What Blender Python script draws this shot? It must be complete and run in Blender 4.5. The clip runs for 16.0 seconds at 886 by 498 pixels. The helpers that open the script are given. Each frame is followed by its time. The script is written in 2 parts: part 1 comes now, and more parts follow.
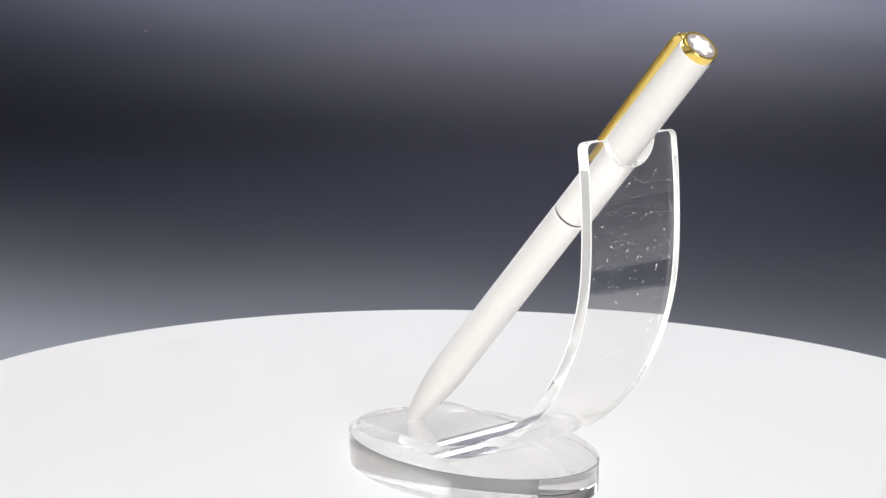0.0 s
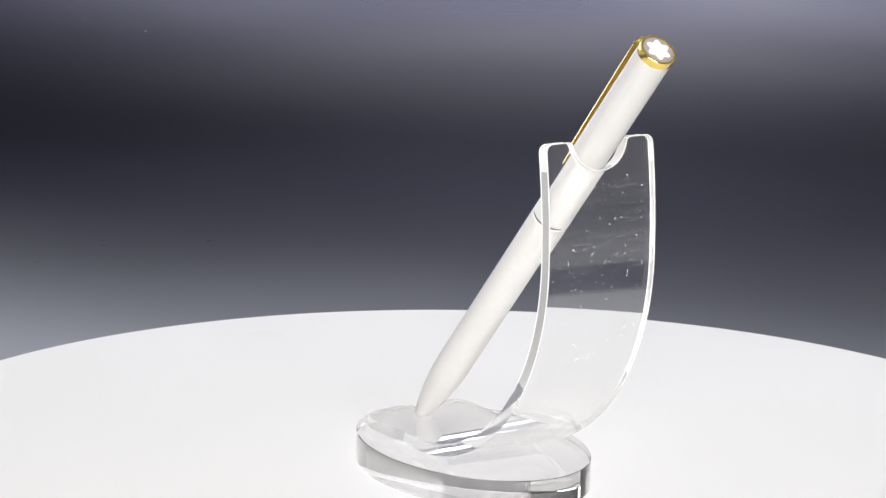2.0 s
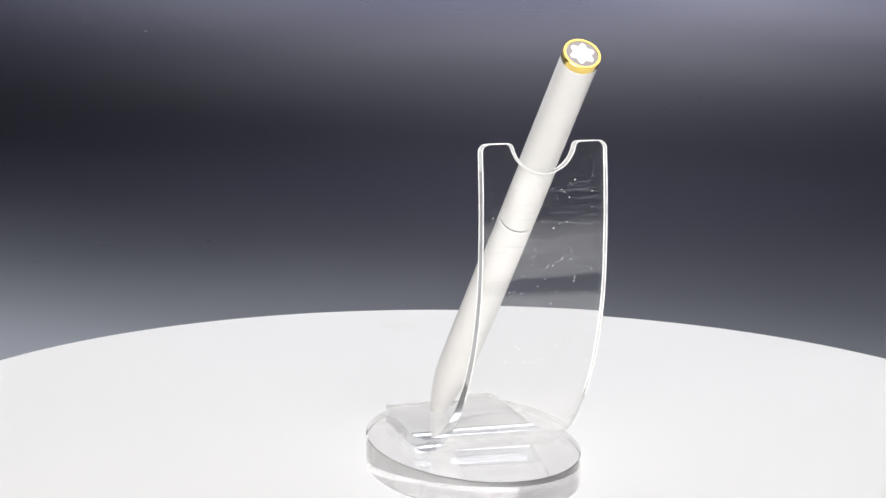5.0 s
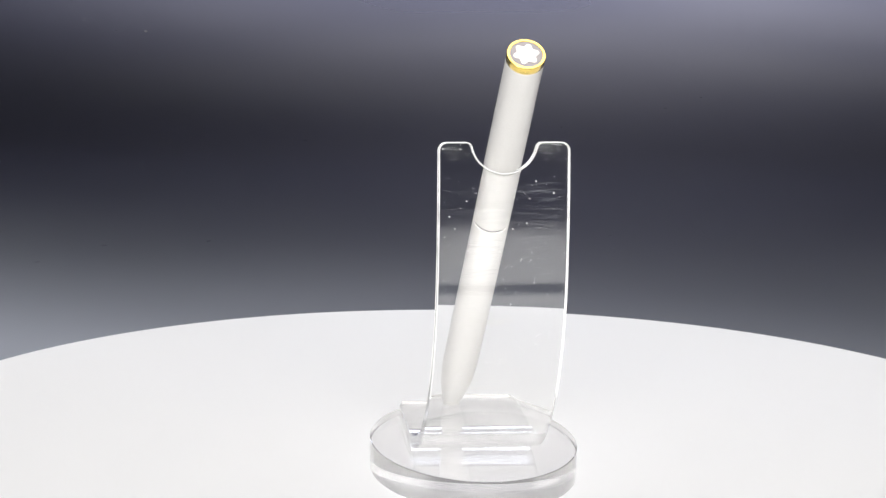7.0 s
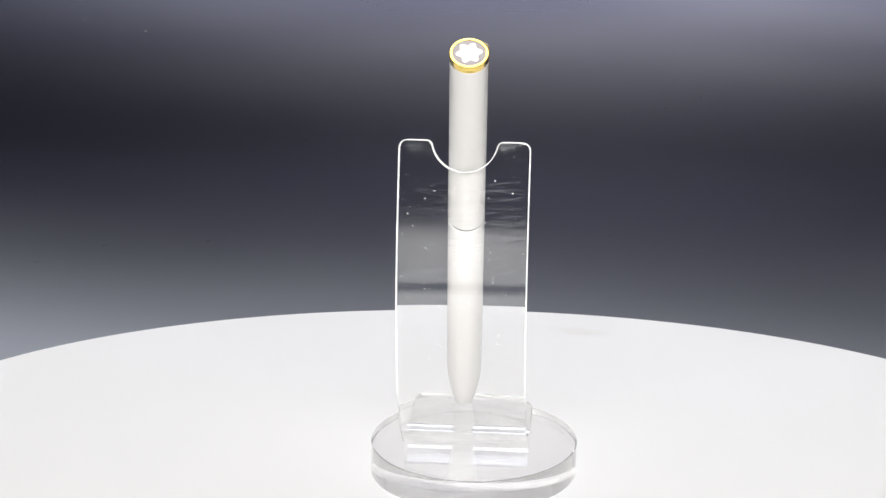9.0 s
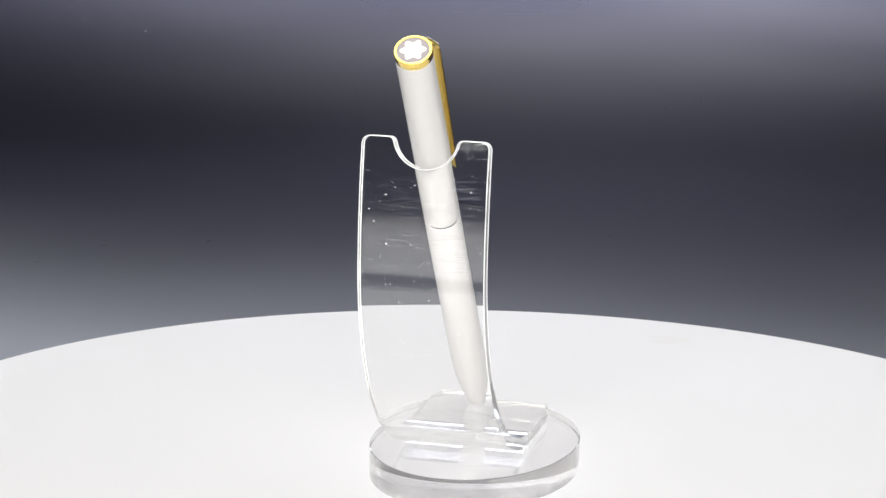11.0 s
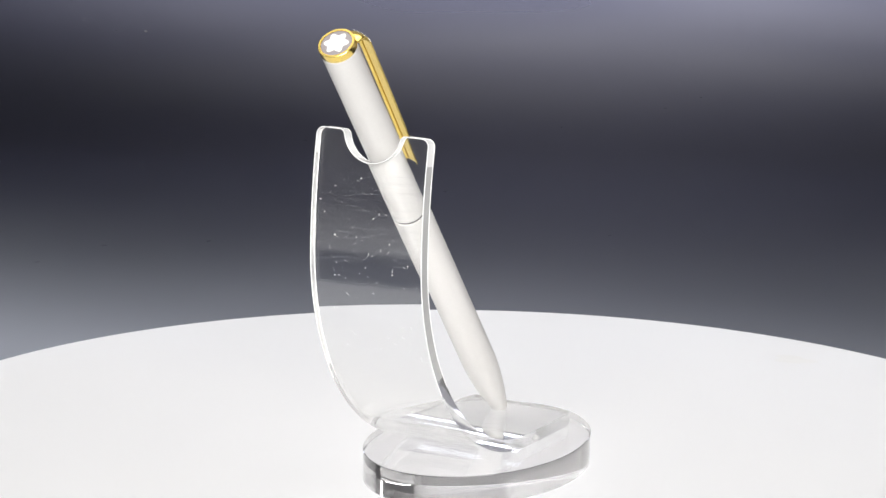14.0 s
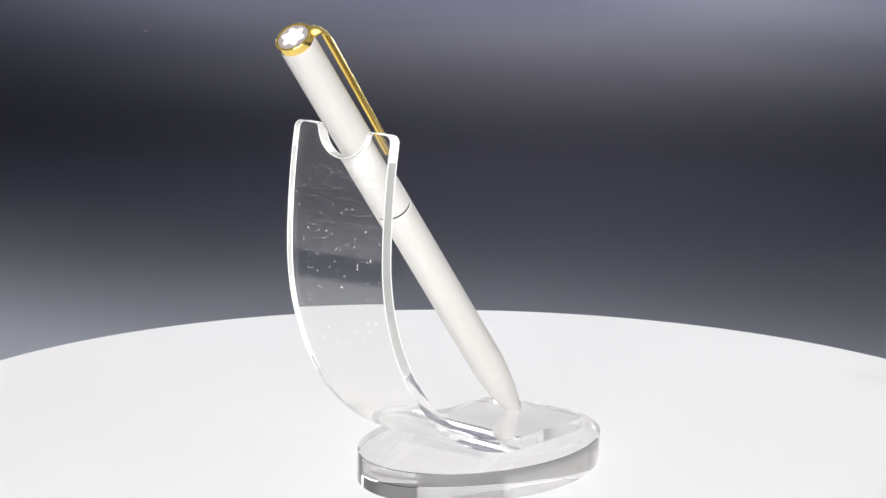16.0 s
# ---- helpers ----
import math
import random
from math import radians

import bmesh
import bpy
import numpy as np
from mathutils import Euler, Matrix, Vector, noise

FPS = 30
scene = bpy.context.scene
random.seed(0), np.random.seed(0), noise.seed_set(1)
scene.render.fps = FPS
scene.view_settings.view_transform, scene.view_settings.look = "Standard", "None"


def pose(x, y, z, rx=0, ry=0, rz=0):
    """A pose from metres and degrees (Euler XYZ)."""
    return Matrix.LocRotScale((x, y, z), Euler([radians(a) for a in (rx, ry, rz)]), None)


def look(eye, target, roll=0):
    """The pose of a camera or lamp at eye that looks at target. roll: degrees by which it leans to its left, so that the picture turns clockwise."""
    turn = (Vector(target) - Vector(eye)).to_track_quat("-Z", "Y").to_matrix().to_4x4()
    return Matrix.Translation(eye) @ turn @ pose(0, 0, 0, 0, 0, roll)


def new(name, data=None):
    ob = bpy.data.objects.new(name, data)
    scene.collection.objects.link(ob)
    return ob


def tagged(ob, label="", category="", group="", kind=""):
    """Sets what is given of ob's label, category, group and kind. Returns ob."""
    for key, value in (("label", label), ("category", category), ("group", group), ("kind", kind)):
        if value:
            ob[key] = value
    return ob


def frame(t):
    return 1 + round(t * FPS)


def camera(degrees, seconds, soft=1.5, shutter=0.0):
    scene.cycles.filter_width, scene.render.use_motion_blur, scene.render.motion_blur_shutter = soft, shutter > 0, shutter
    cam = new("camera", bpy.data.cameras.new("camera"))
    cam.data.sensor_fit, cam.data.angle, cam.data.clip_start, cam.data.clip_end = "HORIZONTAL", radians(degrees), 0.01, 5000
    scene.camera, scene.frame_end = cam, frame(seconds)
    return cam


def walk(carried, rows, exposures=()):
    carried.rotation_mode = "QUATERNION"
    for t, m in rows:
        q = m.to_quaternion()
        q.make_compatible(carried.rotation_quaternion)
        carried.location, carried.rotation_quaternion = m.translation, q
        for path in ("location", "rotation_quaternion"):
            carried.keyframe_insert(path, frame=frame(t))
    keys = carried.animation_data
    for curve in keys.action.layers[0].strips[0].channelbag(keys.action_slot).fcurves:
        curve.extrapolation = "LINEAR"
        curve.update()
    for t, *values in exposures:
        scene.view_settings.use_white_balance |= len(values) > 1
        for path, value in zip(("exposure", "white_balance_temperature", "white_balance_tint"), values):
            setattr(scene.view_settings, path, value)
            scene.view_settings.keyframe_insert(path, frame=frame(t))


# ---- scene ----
# The camera stands still on a long lens, 0.73 m in front of the turntable's axis.
EYE = Vector((0.0, -0.7296, 0.2220))
PITCH, YAW = radians(12.887), radians(-0.876)
AHEAD = Vector((math.sin(YAW) * math.cos(PITCH), math.cos(YAW) * math.cos(PITCH), -math.sin(PITCH)))
cam = camera(16.15, 16.0)
STANDPOINT = look(EYE, EYE + AHEAD, 1.189)
walk(cam, [(0.0, STANDPOINT), (16.0, STANDPOINT)], exposures=[(0.0, 0.0), (16.0, 0.0)])


def turn_at(t):
    """Degrees by which the turntable has still to go to face the camera: it turns clockwise at an even pace."""
    return 44.688 - 5.2447 * t


# ---- light ----
world = bpy.data.worlds.new("world")
scene.world = world
world.use_nodes = True
world.node_tree.nodes["Background"].inputs["Color"].default_value = (0.6, 0.65, 0.8, 1)
world.node_tree.nodes["Background"].inputs["Strength"].default_value = 0.05


def area_lamp(name, eye, target, width, height, watts, colour=(1, 1, 1), roll=0):
    data = bpy.data.lights.new(name, "AREA")
    data.shape, data.size, data.size_y, data.energy, data.color = "RECTANGLE", width, height, watts, colour
    ob = new(name, data)
    ob.matrix_world = look(eye, target, roll)
    return ob


# the overhead softbox has a grid, so that its pool of light ends a little behind the turntable
overhead = area_lamp("overhead_softbox", (-0.02, -0.04, 0.85), (-0.02, -0.04, 0.0), 0.75, 0.60, 1.0, (1.0, 0.978, 0.948))
overhead.data.spread = radians(84)
area_lamp("front_softbox", (0.0, -1.0, 0.44), (0.0, -0.07, 0.08), 1.10, 0.34, 15.2, (1.0, 0.978, 0.948))
# unseen strip lamp, added for the sheet's glow just behind the platter
area_lamp("rear_glow_lamp", (-0.28, 0.62, 0.080), (-0.28, 0.0, 0.0), 1.30, 0.05, 1.05, (0.84, 0.88, 1.0), -4)
# an unseen lamp, added to make the glow on the far part of the sheet
backlight = area_lamp("backdrop_glow_lamp", (0.075, 1.38, 0.85), (0.065, 1.33, 0.0), 0.34, 0.20, 22.0, (1.0, 0.965, 0.84))
backlight.data.spread = radians(65)


# ---- materials ----
def material(name, colour, rough, metal=0.0, coat=0.0, spread=0.06, grain=0.0, scale=40.0, bump=0.0, fine=900.0, detail=4.0):
    """Principled surface with colour and gloss that vary at a coarse and a fine scale."""
    m = bpy.data.materials.new(name)
    m.use_nodes = True
    nodes, links = m.node_tree.nodes, m.node_tree.links
    b = nodes["Principled BSDF"]
    b.inputs["Metallic"].default_value = metal
    b.inputs["Coat Weight"].default_value = coat
    b.inputs["Coat Roughness"].default_value = 0.06
    place = nodes.new("ShaderNodeTexCoord")
    coarse, small = nodes.new("ShaderNodeTexNoise"), nodes.new("ShaderNodeTexNoise")
    coarse.inputs["Scale"].default_value, coarse.inputs["Detail"].default_value = scale, detail
    small.inputs["Scale"].default_value, small.inputs["Detail"].default_value = fine, 3
    for n in (coarse, small):
        links.new(place.outputs["Object"], n.inputs["Vector"])
    tone = nodes.new("ShaderNodeMix")
    tone.data_type = "RGBA"
    tone.inputs["A"].default_value = (*[c * (1 - spread) for c in colour], 1)
    tone.inputs["B"].default_value = (*[min(1.0, c * (1 + spread)) for c in colour], 1)
    links.new(coarse.outputs["Fac"], tone.inputs["Factor"])
    last = tone
    if grain:
        fleck = nodes.new("ShaderNodeMix")
        fleck.data_type, fleck.blend_type = "RGBA", "OVERLAY"
        fleck.inputs["Factor"].default_value = grain
        links.new(tone.outputs["Result"], fleck.inputs["A"])
        links.new(small.outputs["Fac"], fleck.inputs["B"])
        last = fleck
    links.new(last.outputs["Result"], b.inputs["Base Color"])
    gloss = nodes.new("ShaderNodeMapRange")
    gloss.inputs["To Min"].default_value, gloss.inputs["To Max"].default_value = rough * 0.8, min(1.0, rough * 1.2)
    links.new(coarse.outputs["Fac"], gloss.inputs["Value"])
    links.new(gloss.outputs["Result"], b.inputs["Roughness"])
    if bump:
        relief = nodes.new("ShaderNodeBump")
        relief.inputs["Strength"].default_value, relief.inputs["Distance"].default_value = bump, 0.0003
        links.new(small.outputs["Fac"], relief.inputs["Height"])
        links.new(relief.outputs["Normal"], b.inputs["Normal"])
    return m


def clear_acrylic(name, tint, ripple=0.0):
    """Clear cast acrylic; ripple: faint drawn-out waves left by the bending."""
    m = bpy.data.materials.new(name)
    m.use_nodes = True
    nodes, links = m.node_tree.nodes, m.node_tree.links
    b = nodes["Principled BSDF"]
    b.inputs["Base Color"].default_value = (*tint, 1)
    if ripple:
        place, stretch = nodes.new("ShaderNodeTexCoord"), nodes.new("ShaderNodeMapping")
        wave, relief = nodes.new("ShaderNodeTexNoise"), nodes.new("ShaderNodeBump")
        stretch.inputs["Scale"].default_value = (60, 60, 620)
        wave.inputs["Scale"].default_value, wave.inputs["Detail"].default_value = 1.0, 3
        relief.inputs["Distance"].default_value = 0.00014
        links.new(place.outputs["Object"], stretch.inputs["Vector"])
        links.new(stretch.outputs["Vector"], wave.inputs["Vector"])
        links.new(wave.outputs["Fac"], relief.inputs["Height"])
        # the waves lie where the sheet was held while it was bent, near its upper end
        split, fade = nodes.new("ShaderNodeSeparateXYZ"), nodes.new("ShaderNodeMapRange")
        fade.inputs["From Min"].default_value, fade.inputs["From Max"].default_value = 0.054, 0.070
        fade.inputs["To Min"].default_value, fade.inputs["To Max"].default_value = 0.0, ripple
        links.new(place.outputs["Object"], split.inputs["Vector"])
        links.new(split.outputs["Z"], fade.inputs["Value"])
        links.new(fade.outputs["Result"], relief.inputs["Strength"])
        links.new(relief.outputs["Normal"], b.inputs["Coat Normal"])
        b.inputs["Coat Weight"].default_value = 0.8
        b.inputs["Coat Roughness"].default_value = 0.0
        b.inputs["Coat IOR"].default_value = 1.5
    b.inputs["Roughness"].default_value = 0.0
    b.inputs["IOR"].default_value = 1.49
    b.inputs["Transmission Weight"].default_value = 1.0
    return m


def acrylic_edge(name, clear, rough, saw=0.0):
    """A sawn edge of the sheet, which scatters some of the light; clear: how much it still lets through; saw: depth of the marks."""
    m = bpy.data.materials.new(name)
    m.use_nodes = True
    b = m.node_tree.nodes["Principled BSDF"]
    b.inputs["Base Color"].default_value = (0.97, 0.975, 0.98, 1)
    b.inputs["Roughness"].default_value = rough
    b.inputs["IOR"].default_value = 1.49
    b.inputs["Transmission Weight"].default_value = clear
    if saw:
        nodes, links = m.node_tree.nodes, m.node_tree.links
        place, marks, relief = nodes.new("ShaderNodeTexCoord"), nodes.new("ShaderNodeTexNoise"), nodes.new("ShaderNodeBump")
        marks.inputs["Scale"].default_value, marks.inputs["Detail"].default_value = 520, 2
        relief.inputs["Strength"].default_value, relief.inputs["Distance"].default_value = saw, 0.0002
        links.new(place.outputs["Object"], marks.inputs["Vector"])
        links.new(marks.outputs["Fac"], relief.inputs["Height"])
        links.new(relief.outputs["Normal"], b.inputs["Normal"])
    return m


ACRYLIC = clear_acrylic("clear_acrylic_sheet", (0.965, 0.968, 0.965), 0.45)
# the block's grey tint stands in for the shade it doesn't cast
BASE_ACRYLIC = clear_acrylic("shade_tinted_acrylic_block", (0.78, 0.778, 0.785))
MILKY_EDGE = acrylic_edge("milky_acrylic_edge", 0.20, 0.2)
SATIN_EDGE = acrylic_edge("satin_acrylic_edge", 0.52, 0.08, 0.25)
POLISHED_EDGE = acrylic_edge("polished_acrylic_edge", 0.88, 0.02, 0.22)
WHITE_TOP = material("white_acrylic_top", (0.785, 0.785, 0.79), 0.38, spread=0.02, scale=18, fine=500)
BACKDROP = material("charcoal_backdrop_sheet", (0.0118, 0.0130, 0.0255), 0.30, spread=0.06, scale=5, detail=0.7, fine=420)
BACKDROP.node_tree.nodes["Principled BSDF"].inputs["Specular IOR Level"].default_value = 0.45
# for the added panel that the charcoal sheet mirrors
DARK_PANEL = material("unseen_dark_panel", (0.029, 0.030, 0.056), 0.95, spread=0.1, scale=30)
DARK_PANEL.node_tree.nodes["Principled BSDF"].inputs["Specular IOR Level"].default_value = 0.25
LACQUER = material("pearl_white_lacquer", (0.685, 0.676, 0.663), 0.33, coat=0.15, spread=0.03, grain=0.10, scale=120, bump=0.04, fine=2600)
GOLD = material("polished_gold_plate", (1.0, 0.73, 0.20), 0.18, metal=1.0, spread=0.05, scale=300)
SEAM = material("dark_seam_metal", (0.10, 0.095, 0.10), 0.35, metal=0.6, spread=0.1, scale=300)
CAP_INLAY = material("dark_cap_inlay", (0.31, 0.28, 0.285), 0.40, coat=0.2, spread=0.1, scale=300)
EMBLEM = material("ivory_emblem", (0.85, 0.84, 0.82), 0.3, spread=0.02, scale=300)
LINT = material("grey_lint", (0.12, 0.12, 0.14), 0.8, spread=0.1, scale=900)
SMUDGE = material("dried_smudge", (0.788, 0.785, 0.775), 0.5, spread=0.04, scale=160)
DUST = material("pale_dust", (0.93, 0.93, 0.93), 0.8, spread=0.05, scale=900)
FROST = material("frosted_acrylic_chamfer", (0.88, 0.885, 0.89), 0.35, spread=0.05, scale=400)
# pale streaks painted in place of the sheet's rippled reflections
REFLECTION_STREAK = material("painted_reflection_streak", (0.80, 0.84, 0.90), 0.3, spread=0.05, scale=400)
REFLECTION_STREAK.node_tree.nodes["Principled BSDF"].inputs["Alpha"].default_value = 0.08
TABLE = material("white_table_laminate", (0.82, 0.82, 0.83), 0.4, spread=0.03, scale=12, fine=300)
PALE_WALL = material("pale_studio_wall", (0.79, 0.79, 0.80), 0.7, spread=0.05, grain=0.1, scale=5, fine=160)
WALL = material("dim_studio_wall", (0.10, 0.10, 0.11), 0.8, spread=0.08, grain=0.1, scale=5, fine=160)


# ---- mesh helpers ----
def mesh_of(name, bm, mat, angle=40):
    for f in bm.faces:
        f.smooth = len(f.verts) <= 4
    for e in bm.edges:
        if len(e.link_faces) == 2 and e.calc_face_angle(0) > radians(angle):
            e.smooth = False
    me = bpy.data.meshes.new(name)
    bm.to_mesh(me)
    bm.free()
    me.materials.append(mat)
    return me


def part(name, bm, mat, parent, label="", angle=40, kind=""):
    ob = new(name, mesh_of(name, bm, mat, angle))
    ob.parent = parent
    return tagged(ob, label=label, kind=kind)


def lathe(profile, steps=64, closed=False):
    """Solid of revolution round z from (radius, height) pairs; radius 0 makes a pole."""
    bm = bmesh.new()
    rings = []
    for r, z in profile:
        if r < 1e-7:
            rings.append([bm.verts.new((0, 0, z))])
        else:
            rings.append([bm.verts.new((r * math.cos(2 * math.pi * i / steps), r * math.sin(2 * math.pi * i / steps), z)) for i in range(steps)])
    pairs = list(zip(rings, rings[1:])) + ([(rings[-1], rings[0])] if closed else [])
    for a, b in pairs:
        for i in range(steps):
            j = (i + 1) % steps
            if len(a) == 1 and len(b) > 1:
                bm.faces.new((a[0], b[j], b[i]))
            elif len(b) == 1 and len(a) > 1:
                bm.faces.new((a[i], a[j], b[0]))
            elif len(a) > 1:
                bm.faces.new((a[i], a[j], b[j], b[i]))
    bmesh.ops.recalc_face_normals(bm, faces=bm.faces)
    return bm


# ---- the setting: a white table, and a charcoal sheet laid on it under and behind the turntable ----
FLOOR_Z = -0.045


def charcoal_sheet():
    bm = bmesh.new()
    run = [(-0.30 + 1.94 * i / 24, FLOOR_Z) for i in range(25)]
    xs = [-0.42 + 0.12 * i for i in range(8)]
    top = [[bm.verts.new((x, y, z)) for x in xs] for y, z in run]
    low = [[bm.verts.new((x, y + 0.001, z - 0.002)) for x in xs] for y, z in run]
    for g, flip in ((top, False), (low, True)):
        for a, b in zip(g, g[1:]):
            for i in range(len(xs) - 1):
                q = (a[i], a[i + 1], b[i + 1], b[i])
                bm.faces.new(q[::-1] if flip else q)
    for i in range(len(xs) - 1):
        bm.faces.new((low[0][i], low[0][i + 1], top[0][i + 1], top[0][i]))
    ob = new("backdrop", mesh_of("backdrop", bm, BACKDROP, 60))
    return tagged(ob, "charcoal grey sheet spread out under and behind the turntable", "backdrop", kind="structure")


def plain_wall(name, size, place, label, mat=WALL):
    bm = bmesh.new()
    bmesh.ops.create_cube(bm, size=1, matrix=Matrix.Translation(place) @ Matrix.Diagonal((*size, 1)))
    ob = new(name, mesh_of(name, bm, mat))
    return tagged(ob, label, name.split("_")[0], kind="structure")


charcoal_sheet()
plain_wall("wall_south", (3.0, 0.05, 2.2), (0, -2.40, 0.6), "dim grey studio wall behind the camera")
plain_wall("wall_north", (3.0, 0.05, 2.2), (0, 1.70, 0.6), "pale studio wall behind the backdrop", PALE_WALL)
# unseen panel, added so that the sheet's reflection stays dark
plain_wall("backdrop", (2.85, 0.02, 0.46), (0, 1.662, FLOOR_Z + 0.231), "low dark panel added along the rear wall, out of view", DARK_PANEL)
plain_wall("wall_west", (0.05, 4.05, 2.2), (-1.475, -0.35, 0.6), "pale studio wall beside the turntable", PALE_WALL)
plain_wall("wall_east", (0.05, 4.05, 2.2), (1.475, -0.35, 0.6), "pale studio wall beside the turntable", PALE_WALL)
plain_wall("ceiling", (3.0, 4.15, 0.05), (0, -0.35, 1.73), "pale studio ceiling above the table", PALE_WALL)
plain_wall("floor", (2.9, 4.03, 0.05), (0, -0.35, FLOOR_Z - 0.0275), "white laminate table top under the turntable", TABLE)


# ---- the turntable ----
def make_turntable():
    thing = tagged(new("turntable"), "round glossy white turntable turning slowly", "turntable")
    R, h, e = 0.1618, 0.010, 0.0008
    edge = [(R - e + e * math.sin(a), -e + e * math.cos(a)) for a in (radians(15 * i) for i in range(7))]
    part("platter", lathe([(0, 0), (0.05, 0), (0.10, 0), (0.14, 0), (R - 2 * e, 0)] + edge + [(R, -h + e), (R - e, -h), (0, -h)], 256), WHITE_TOP, thing, angle=50)
    part("foot", lathe([(0, -h), (0.115, -h), (0.12, -h - 0.004), (0.12, FLOOR_Z + 0.002), (0.118, FLOOR_Z), (0, FLOOR_Z)], 96), WHITE_TOP, thing, "white turntable foot")
    return thing


def make_smudge(parent):
    """A faint dried smear on the platter, with an uneven outline."""
    bm = bmesh.new()
    rng = random.Random(5)
    rim = []
    for i in range(40):
        t = 2 * math.pi * i / 40
        r = 1 + 0.18 * math.sin(3 * t + 1) + 0.12 * math.sin(5 * t) + rng.uniform(-0.06, 0.06)
        rim.append(bm.verts.new((0.0202 + 0.0055 * r * math.cos(t), 0.1402 + 0.0040 * r * math.sin(t), 0.00004)))
    mid = bm.verts.new((0.0202, 0.1402, 0.00006))
    for i in range(40):
        bm.faces.new((rim[i], rim[(i + 1) % 40], mid))
    return part("smudge", bm, SMUDGE, parent, "faint yellowish smudge")


def make_lint():
    """A few specks of lint on the charcoal sheet."""
    spots = [(-0.228, 0.985), (-0.206, 0.950), (-0.190, 0.950), (0.102, 0.783), (0.083, 0.751), (0.032, 0.695),
             (0.047, 0.467), (-0.168, 0.398), (-0.084, 0.648), (-0.147, 0.428), (-0.019, 0.544), (-0.108, 0.440)]
    rng = random.Random(3)
    bm = bmesh.new()
    for x, y in spots:
        z = FLOOR_Z
        bmesh.ops.create_icosphere(bm, subdivisions=1, radius=1.0, matrix=Matrix.Translation((x, y, z + 0.0003)) @ Matrix.Rotation(rng.uniform(0, 3), 4, "Z") @ Matrix.Diagonal((rng.uniform(0.0004, 0.0007), 0.0012, 0.00015, 1)))
    ob = new("lint", mesh_of("lint", bm, LINT))
    return tagged(ob, "tiny grey lint specks lying on the charcoal sheet", "lint", kind="stuff")


# ---- the acrylic pen stand ----
STAND_X, HALF_W, SHEET, BASE_TOP = -0.00395, 0.0146, 0.0030, 0.00735


def sheet_line(n_low=44, n_up=16):
    """The bent sheet's middle line seen from the side, from the foot's end to the top: place and normal."""
    yc, zc, a, b = 0.0020, 0.0630, 0.0516, 0.0630 - BASE_TOP - SHEET / 2 - 0.0001
    line = [(0.0262 - 0.0242 * i / 6, zc - b) for i in range(6)]
    line += [(yc - a * math.sin(t), zc - b * math.cos(t)) for t in (math.pi / 2 * i / n_low for i in range(n_low))]
    line += [(yc - a + 0.0024 * k * k, zc + 0.0275 * k) for k in (i / n_up for i in range(n_up + 1))]
    return line


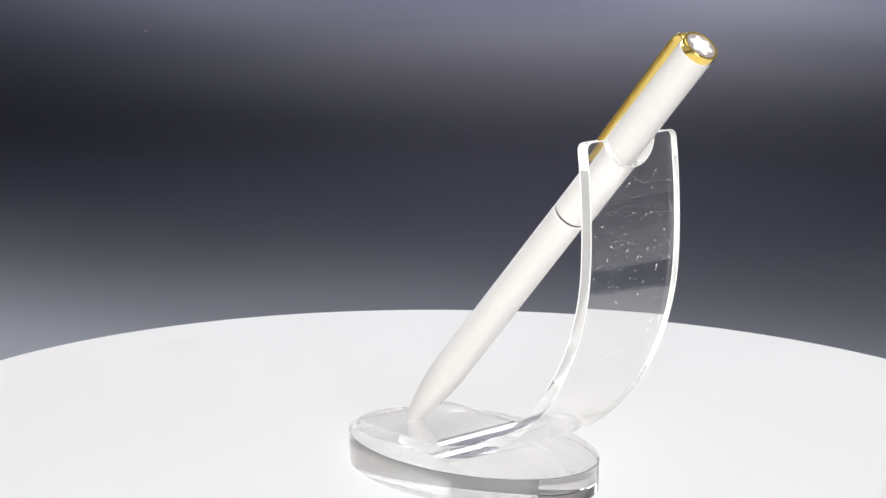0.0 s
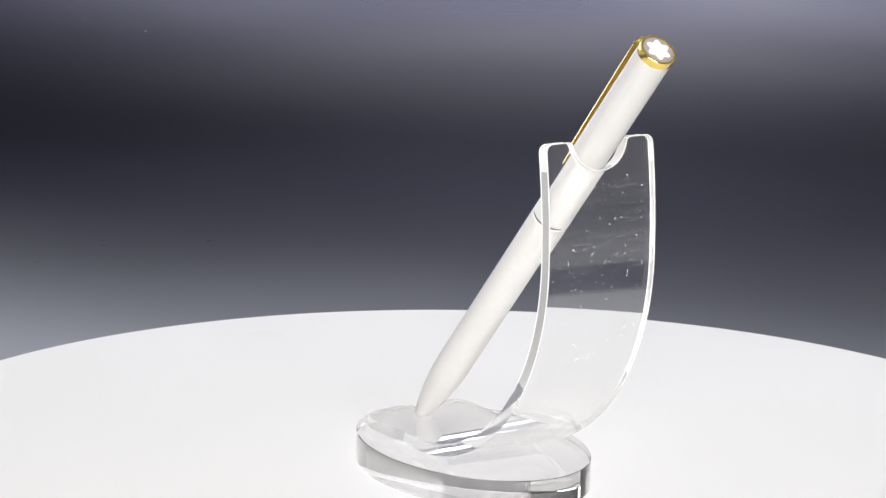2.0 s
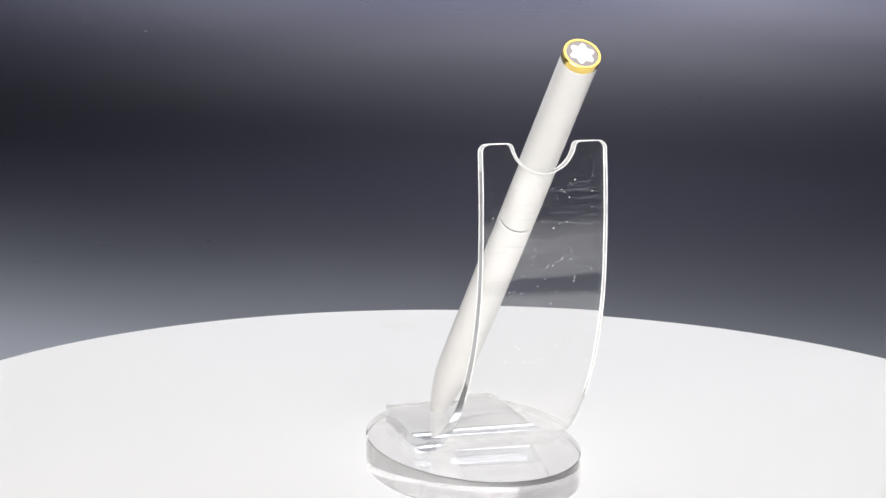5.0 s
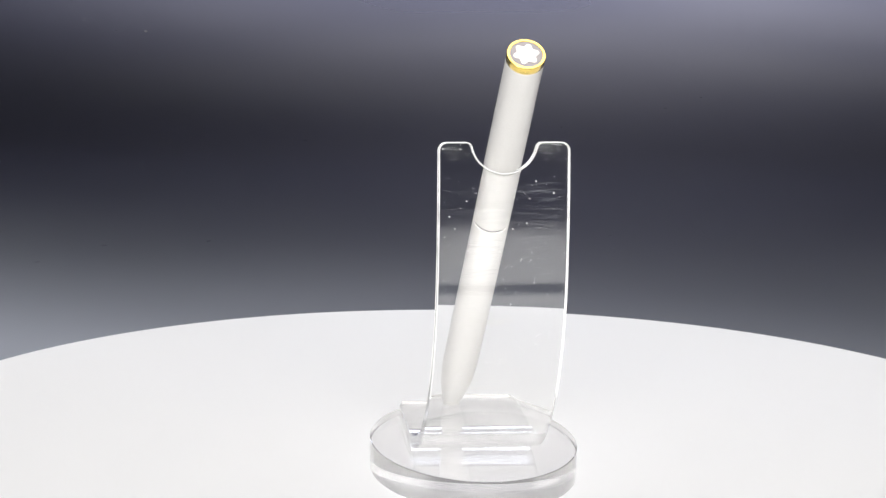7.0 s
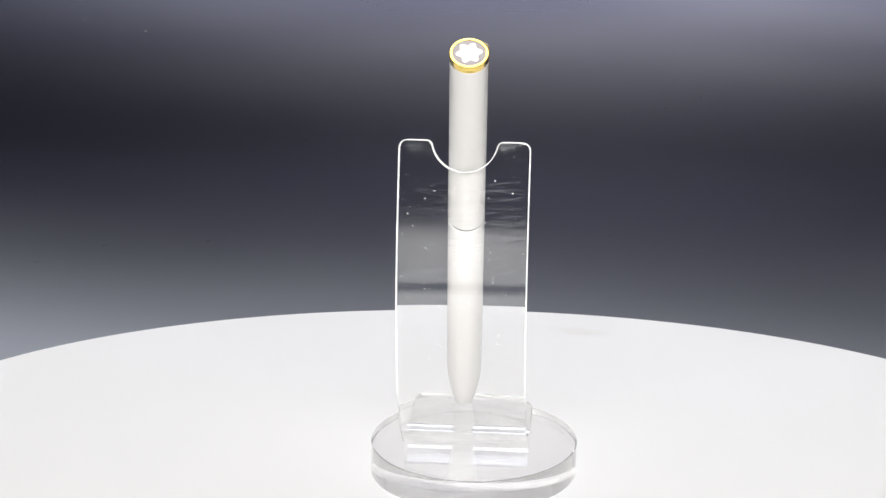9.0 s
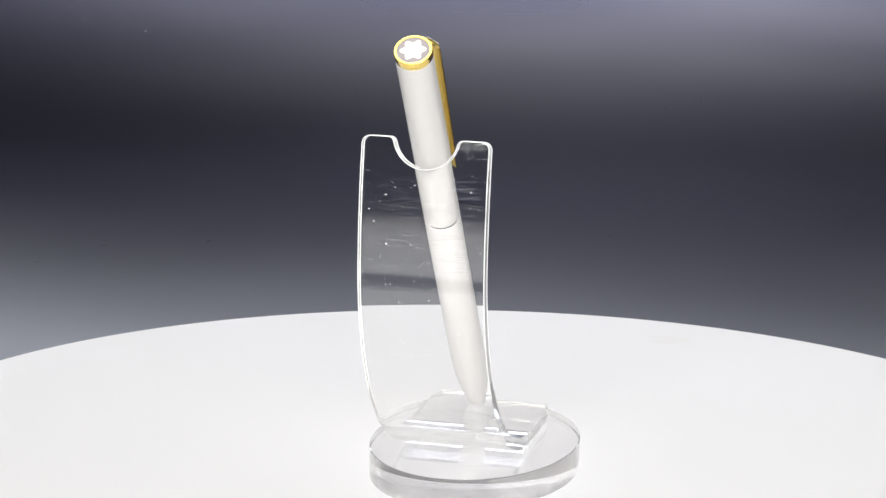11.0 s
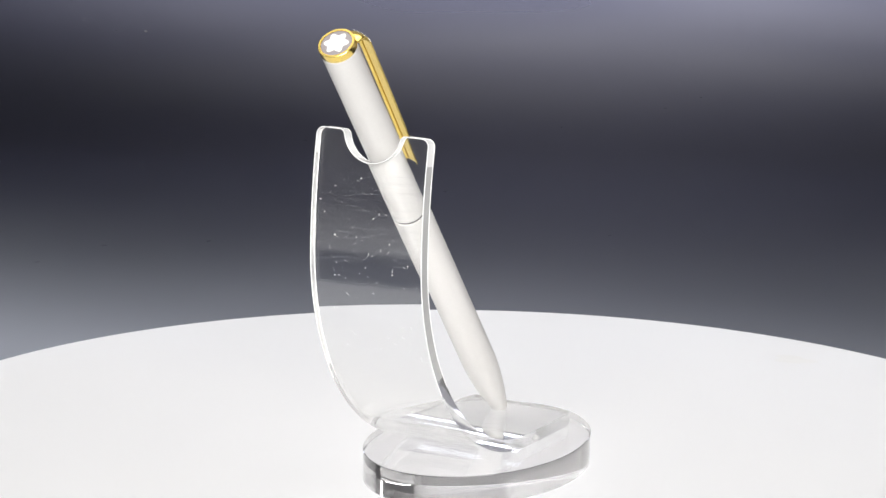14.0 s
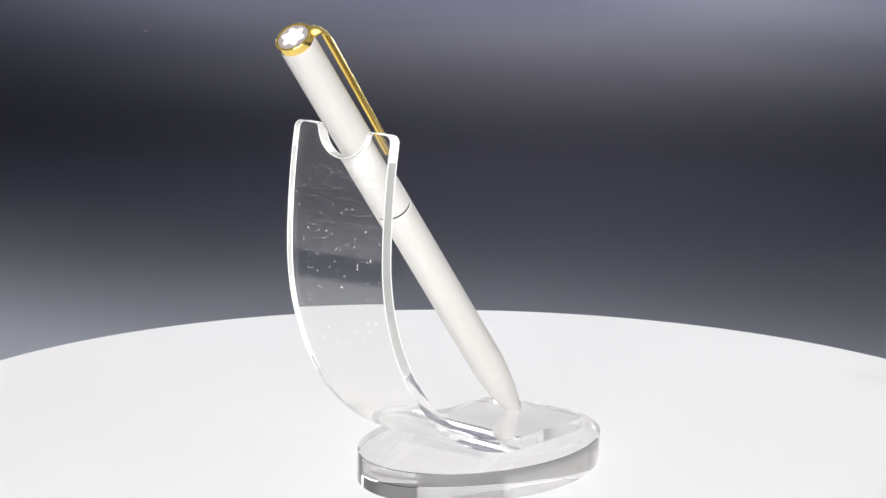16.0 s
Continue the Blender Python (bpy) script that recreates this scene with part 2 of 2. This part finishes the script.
def make_sheet(parent):
    line = sheet_line()
    s = [0.0]
    for (y0, z0), (y1, z1) in zip(line, line[1:]):
        s.append(s[-1] + math.hypot(y1 - y0, z1 - z0))
    total = s[-1]

    def at(d):
        i = max(k for k in range(len(s) - 1) if s[k] <= d + 1e-12)
        f = (d - s[i]) / (s[i + 1] - s[i])
        (y0, z0), (y1, z1) = line[i], line[i + 1]
        a, b = line[max(i - 1, 0)], line[min(i + 2, len(line) - 1)]
        ty0, tz0, ty1, tz1 = y1 - a[0], z1 - a[1], b[0] - y0, b[1] - z0
        l0, l1 = math.hypot(ty0, tz0), math.hypot(ty1, tz1)
        ty, tz = ty0 / l0 * (1 - f) + ty1 / l1 * f, tz0 / l0 * (1 - f) + tz1 / l1 * f
        n = math.hypot(ty, tz)
        return y0 + (y1 - y0) * f, z0 + (z1 - z0) * f, -tz / n, ty / n

    notch_r, notch_s, corner, lip = 0.0075, total + 0.0006, 0.0018, 0.0011
    floor_s = notch_s - notch_r
    rows = [d for d in s if d < floor_s - 0.001]
    rows += [floor_s]
    rows += [floor_s + (total - floor_s) * (1 - math.cos(math.pi / 2 * i / 22)) for i in range(1, 23)]
    rows[-1] = total
    # finer rows at the rounded corners
    rows += [total - corner * (1 - math.sin(radians(10 * i))) for i in range(0, 9)]
    rows = sorted(set(round(d, 7) for d in rows))
    cols = 8
    bm = bmesh.new()
    grid = {}

    def vert(side, d, x):
        key = (side, round(d, 7), round(x, 7))
        if key not in grid:
            y, z, ny, nz = at(min(d, total))
            k = SHEET / 2 * (1 if side else -1)
            grid[key] = bm.verts.new((STAND_X + x, y - k * ny, z - k * nz))
        return grid[key]

    def span(d):
        x0 = HALF_W
        up = d - (total - corner)
        if up > 0:
            x0 = HALF_W - corner + math.sqrt(max(0.0, corner ** 2 - up ** 2))
        foot = 0.0012 - d
        if foot > 0:
            x0 = HALF_W - 0.0012 + math.sqrt(max(0.0, 0.0012 ** 2 - foot ** 2))
        x1 = 0.0
        if d > floor_s:
            x1 = math.sqrt(max(0.0, notch_r ** 2 - (notch_s - d) ** 2))
            over = d - (total - lip)
            if over > 0:
                x1 += lip - math.sqrt(max(0.0, lip ** 2 - over ** 2))
        return x0, x1

    for hand in (-1, 1):
        for d0, d1 in zip(rows, rows[1:]):
            a0, b0 = span(d0)
            a1, b1 = span(d1)
            for i in range(cols):
                f, g = i / cols, (i + 1) / cols
                corners = ((d0, a0 + (b0 - a0) * f), (d0, a0 + (b0 - a0) * g), (d1, a1 + (b1 - a1) * g), (d1, a1 + (b1 - a1) * f))
                for side in (0, 1):
                    q = []
                    for d, x in corners:
                        v = vert(side, d, hand * x if x > 1e-7 else 0.0)
                        if v not in q:
                            q.append(v)
                    if len(q) > 2:
                        bm.faces.new(q)
    twin = {}
    for (side, d, x), v in grid.items():
        twin[v] = grid[(1 - side, d, x)]
    rim = [e for e in bm.edges if len(e.link_faces) == 1]
    done = set()
    for e in rim:
        a, b = e.verts
        c, d = twin[a], twin[b]
        key = frozenset((a, b, c, d))
        if key not in done:
            done.add(key)
            bm.faces.new((a, b, d, c)).material_index = 2
    bmesh.ops.recalc_face_normals(bm, faces=bm.faces)
    sharp = [e for e in bm.edges if len(e.link_faces) == 2 and e.calc_face_angle(0) > radians(60)]
    bmesh.ops.bevel(bm, geom=sharp, offset=0.0005, segments=1, profile=0.5, affect="EDGES", clamp_overlap=True, material=1)
    # chamfers are frosted; the edge is frosted round the notch and shoulders, satin along the sides, polished in the bend
    for f in bm.faces:
        z = f.calc_center_median().z
        if f.material_index == 2:
            f.material_index = 1 if z > 0.0845 else 2 if z > 0.034 else 3
        elif f.material_index == 1 and z < 0.024:
            f.material_index = 3
    sheet = part("bent_sheet", bm, ACRYLIC, parent, "clear acrylic sheet bent into a curve with a rounded notch", 20)
    sheet.data.materials.append(MILKY_EDGE)
    sheet.data.materials.append(SATIN_EDGE)
    sheet.data.materials.append(POLISHED_EDGE)
    sheet.visible_shadow = False
    # frosted chamfers along the upper rim, one on either face
    side = [d for d in rows if at(min(d, total))[1] > 0.030]
    half = [(d, span(d)[0]) for d in side] + [(d, span(d)[1]) for d in reversed(side) if d > floor_s]
    rim_line = [(d, -x) for d, x in half] + [(floor_s, 0.0)] + [(d, x) for d, x in reversed(half)]
    for face in (-1, 1):
        way, normals = [], []
        for d, x in rim_line:
            y, z, ny, nz = at(min(d, total))
            k = face * (SHEET / 2 - 0.00008)
            o = Vector((STAND_X + x, y - k * ny, z - k * nz))
            if not way or (o - way[-1]).length > 0.00012:
                way.append(o)
                normals.append(Vector((0, ny, nz)))
        part("chamfer", ribbon(way, normals, 0.00014), FROST, sheet, "frosted white chamfer", 60)
    return sheet, at, total


def ribbon(way, normals, r):
    """A thin six-sided bead along a line of points."""
    bm = bmesh.new()
    rings = []
    for i, o in enumerate(way):
        along = (way[min(i + 1, len(way) - 1)] - way[max(i - 1, 0)]).normalized()
        u = normals[i]
        v = along.cross(u).normalized()
        rings.append([bm.verts.new(o + u * r * math.cos(math.pi / 3 * j) + v * r * math.sin(math.pi / 3 * j)) for j in range(6)])
    for p, q in zip(rings, rings[1:]):
        for j in range(6):
            bm.faces.new((p[j], p[(j + 1) % 6], q[(j + 1) % 6], q[j]))
    bm.faces.new(rings[0])
    bm.faces.new(rings[-1])
    bmesh.ops.recalc_face_normals(bm, faces=bm.faces)
    return bm


def make_reflection_streaks(parent, at, total):
    """Long fine wavy strips painted as reflections across the upper part of the sheet."""
    rng = random.Random(23)
    bm = bmesh.new()
    k = SHEET / 2 + 0.00003
    for i in range(95):
        d0 = total - 0.009 - 0.021 * rng.random()
        x0, length = rng.uniform(-0.0135, 0.009), rng.uniform(0.003, 0.012)
        x1 = min(0.0138, x0 + length)
        width, bow, phase, lean = rng.uniform(0.00003, 0.00012), rng.uniform(0.0001, 0.0005), rng.uniform(0, 6), rng.uniform(-0.03, 0.08)
        rail = []
        for j in range(13):
            f = j / 12
            x = x0 + (x1 - x0) * f
            d = d0 + bow * math.sin(phase + 420 * x) + lean * (x - x0)
            w = width * math.sin(math.pi * (0.04 + 0.92 * f))
            pair = []
            for e in (-w, w):
                y, z, ny, nz = at(d + e)
                pair.append(bm.verts.new((STAND_X + x, y + k * ny, z + k * nz)))
            rail.append(pair)
        for a, b in zip(rail, rail[1:]):
            bm.faces.new((a[0], b[0], b[1], a[1]))
    return part("reflection_streaks", bm, REFLECTION_STREAK, parent, "faint wavy reflection streaks drawn on the acrylic", kind="stuff")


def make_base(parent):
    bm = bmesh.new()
    a, b, n, e = 0.02495, 0.03520, 200, 0.00012
    levels = [(-e, 0.0), (0, e), (0, BASE_TOP - e), (-e, BASE_TOP)]
    rings = [[bm.verts.new((-0.0027 + (a + d) * math.cos(2 * math.pi * i / n), 0.0015 + (b + d) * math.sin(2 * math.pi * i / n), z)) for i in range(n)] for d, z in levels]
    for p, q in zip(rings, rings[1:]):
        for i in range(n):
            bm.faces.new((p[i], p[(i + 1) % n], q[(i + 1) % n], q[i]))
    bm.faces.new(rings[0][::-1])
    bm.faces.new(rings[-1])
    bmesh.ops.recalc_face_normals(bm, faces=bm.faces)
    for v in bm.verts:
        v.co.z += 0.00012
    base = part("oval_base", bm, BASE_ACRYLIC, parent, "thick clear acrylic oval base", 20)
    base.visible_shadow = False
    return base


def make_dust(parent, at, total):
    """Specks and short scratches on the outer side of the sheet."""
    rng = random.Random(11)
    bm = bmesh.new()
    for i in range(190):
        d = total - 0.002 - 0.050 * rng.random() ** 1.1
        x = rng.uniform(-0.0138, 0.0138)
        y, z, ny, nz = at(d)
        if abs(x) < 0.0085 and d > total - 0.0085:
            continue
        long = rng.random() < 0.22
        r = 0.00006 + 0.00012 * rng.random() ** 2
        sx, sy = (min(0.0007, r * rng.uniform(3, 8)), 0.00003) if long else (r, r * rng.uniform(0.7, 1.4))
        spin = rng.uniform(0, math.pi)
        k = SHEET / 2 + 0.00002
        o = Vector((STAND_X + x, y + k * ny, z + k * nz))
        n = Vector((0, ny, nz))
        u = Vector((1, 0, 0))
        v = n.cross(u)
        u, v = u * math.cos(spin) + v * math.sin(spin), v * math.cos(spin) - u * math.sin(spin)
        ring = [bm.verts.new(o + u * sx * math.cos(t) + v * sy * math.sin(t)) for t in (math.pi / 3 * j for j in range(6))]
        tip = bm.verts.new(o + n * r * 0.9)
        for j in range(6):
            bm.faces.new((ring[j], ring[(j + 1) % 6], tip))
    bmesh.ops.recalc_face_normals(bm, faces=bm.faces)
    return part("dust_specks", bm, DUST, parent, "pale dust specks and fine scratches", kind="stuff")


def make_stand():
    thing = tagged(new("pen_stand"), "clear acrylic pen stand with curved notched sheet on oval base", "pen stand")
    sheet, at, total = make_sheet(thing)
    make_base(thing)
    make_dust(sheet, at, total)
    make_reflection_streaks(sheet, at, total)
    return thing


# ---- the pen ----
TIP, CAP = Vector((-0.00635, 0.01950, 0.00989)), Vector((-0.00246, -0.06715, 0.11372))
PEN_UP = (CAP - TIP).normalized()
PEN_LEN = (CAP - TIP).length
CLIP_TURN = 17


def pen_frame():
    """z runs from the tip to the cap, x points to the clip."""
    back = Vector((0, 1, 0)) - PEN_UP * PEN_UP.y
    back.normalize()
    side = PEN_UP.cross(back) * -1
    if side.x < 0:
        side = -side
    x = back * math.cos(radians(CLIP_TURN)) + side * math.sin(radians(CLIP_TURN))
    y = PEN_UP.cross(x)
    m = Matrix((x, y, PEN_UP)).transposed().to_4x4()
    return Matrix.Translation(TIP) @ m


def make_pen():
    thing = tagged(new("pen"), "slim white lacquered pen with gold trim leaning in the stand", "pen")
    m = pen_frame()
    R, L = 0.00420, PEN_LEN
    seam = 0.0780

    def put(name, bm, mat, label="", angle=40, parent=thing):
        bm.transform(m)
        return part(name, bm, mat, parent, label, angle)

    start = 0.0007
    taper = 0.0215
    low = [(0, start), (0.00165, start), (0.0018, start + 0.00015)]
    for i in range(1, 17):
        k = i / 16
        low.append((0.0018 + (R - 0.0018) * math.sin(math.pi / 2 * k) ** 0.9, start + 0.00015 + (taper - start) * k))
    low += [(R, 0.045), (R, seam - 0.0005), (R - 0.00015, seam - 0.00030), (0, seam - 0.00030)]
    put("lower_barrel", lathe(low, 72), LACQUER, angle=14)
    put("seam_ring", lathe([(0, seam - 0.0003), (R - 0.0003, seam - 0.0003), (R - 0.0003, seam + 0.0003), (0, seam + 0.0003)], 72), SEAM, "dark seam ring")
    put("upper_barrel", lathe([(0, seam + 0.0003), (R - 0.00015, seam + 0.0003), (R, seam + 0.0005), (R, 0.105), (R, L - 0.0023), (R - 0.0001, L - 0.0021), (0, L - 0.0021)], 72), LACQUER, angle=14)
    collar = put("collar", lathe([(0, L - 0.0021), (R - 0.0001, L - 0.0021), (R + 0.00003, L - 0.0019), (R + 0.00003, L - 0.0001), (R - 0.00007, L), (R - 0.00055, L), (R - 0.0006, L - 0.00025), (0, L - 0.00025)], 72), GOLD, "polished gold collar")
    put("cap_inlay", lathe([(0, L - 0.00025), (R - 0.00062, L - 0.00025), (R - 0.00064, L - 0.00012), (0, L - 0.00005)], 64), CAP_INLAY, "dark round cap inlay", parent=collar)
    # white rounded six-lobed shape on the cap
    bm = bmesh.new()
    n = 96
    rim = [((0.00250 + 0.00042 * math.cos(6 * t)), t) for t in (2 * math.pi * i / n for i in range(n))]
    up = [bm.verts.new((r * math.cos(t), r * math.sin(t), L + 0.00006)) for r, t in rim]
    dn = [bm.verts.new((r * math.cos(t), r * math.sin(t), L - 0.0002)) for r, t in rim]
    bm.faces.new(up)
    bm.faces.new(dn[::-1])
    for i in range(n):
        bm.faces.new((dn[i], dn[(i + 1) % n], up[(i + 1) % n], up[i]))
    put("emblem", bm, EMBLEM, "white rounded star-shaped inlay", parent=collar)
    # clip: a gold strip that arches off the collar and runs down beside the barrel
    run = [(R - 0.0004, L - 0.0019)]
    run += [(R + 0.0002 + 0.0027 * math.sin(a), L - 0.0062 + 0.0042 * math.cos(a)) for a in (radians(10 * i) for i in range(10))]
    top_s, end_s = L - 0.0062, L - 0.0460
    run += [(R + 0.0029 - 0.0007 * k ** 1.3, top_s + (end_s - top_s) * k) for k in (i / 14 for i in range(1, 15))]
    bm = bmesh.new()
    rings = []
    for i, (r, z) in enumerate(run):
        r0, z0 = run[max(i - 1, 0)]
        r1, z1 = run[min(i + 1, len(run) - 1)]
        t = Vector((r1 - r0, 0, z1 - z0)).normalized()
        nrm = Vector((-t.z, 0, t.x))
        k = i / (len(run) - 1)
        w, th = 0.0024 - 0.0005 * k, 0.0003
        o = Vector((r, 0, z))
        # shallow channel with its long edges turned in towards the barrel
        shape = [(-w, -0.0006), (-w * 0.95, -0.0002), (-w * 0.75, 0.0001), (-w * 0.35, th), (w * 0.35, th), (w * 0.75, 0.0001),
                 (w * 0.95, -0.0002), (w, -0.0006), (w * 0.88, -0.0006), (w * 0.78, -0.00015), (-w * 0.78, -0.00015), (-w * 0.88, -0.0006)]
        rings.append([bm.verts.new(o + Vector((0, a, 0)) + nrm * b) for a, b in shape])
    n = len(rings[0])
    for p, q in zip(rings, rings[1:]):
        for i in range(n):
            bm.faces.new((p[i], p[(i + 1) % n], q[(i + 1) % n], q[i]))
    bm.faces.new(rings[0])
    bm.faces.new(rings[-1][::-1])
    bmesh.ops.recalc_face_normals(bm, faces=bm.faces)
    put("clip", bm, GOLD, "polished gold pocket clip", 30)
    return thing


turntable = make_turntable()
make_smudge(turntable)
make_lint()
pen_stand = make_stand()
pen = make_pen()


def motions():
    """Turntable, stand and pen turn together round the turntable's axis."""
    rows = [(0.5 * i, pose(0, 0, 0, 0, 0, turn_at(0.5 * i))) for i in range(33)]
    for thing in (turntable, pen_stand, pen):
        walk(thing, rows)


motions()
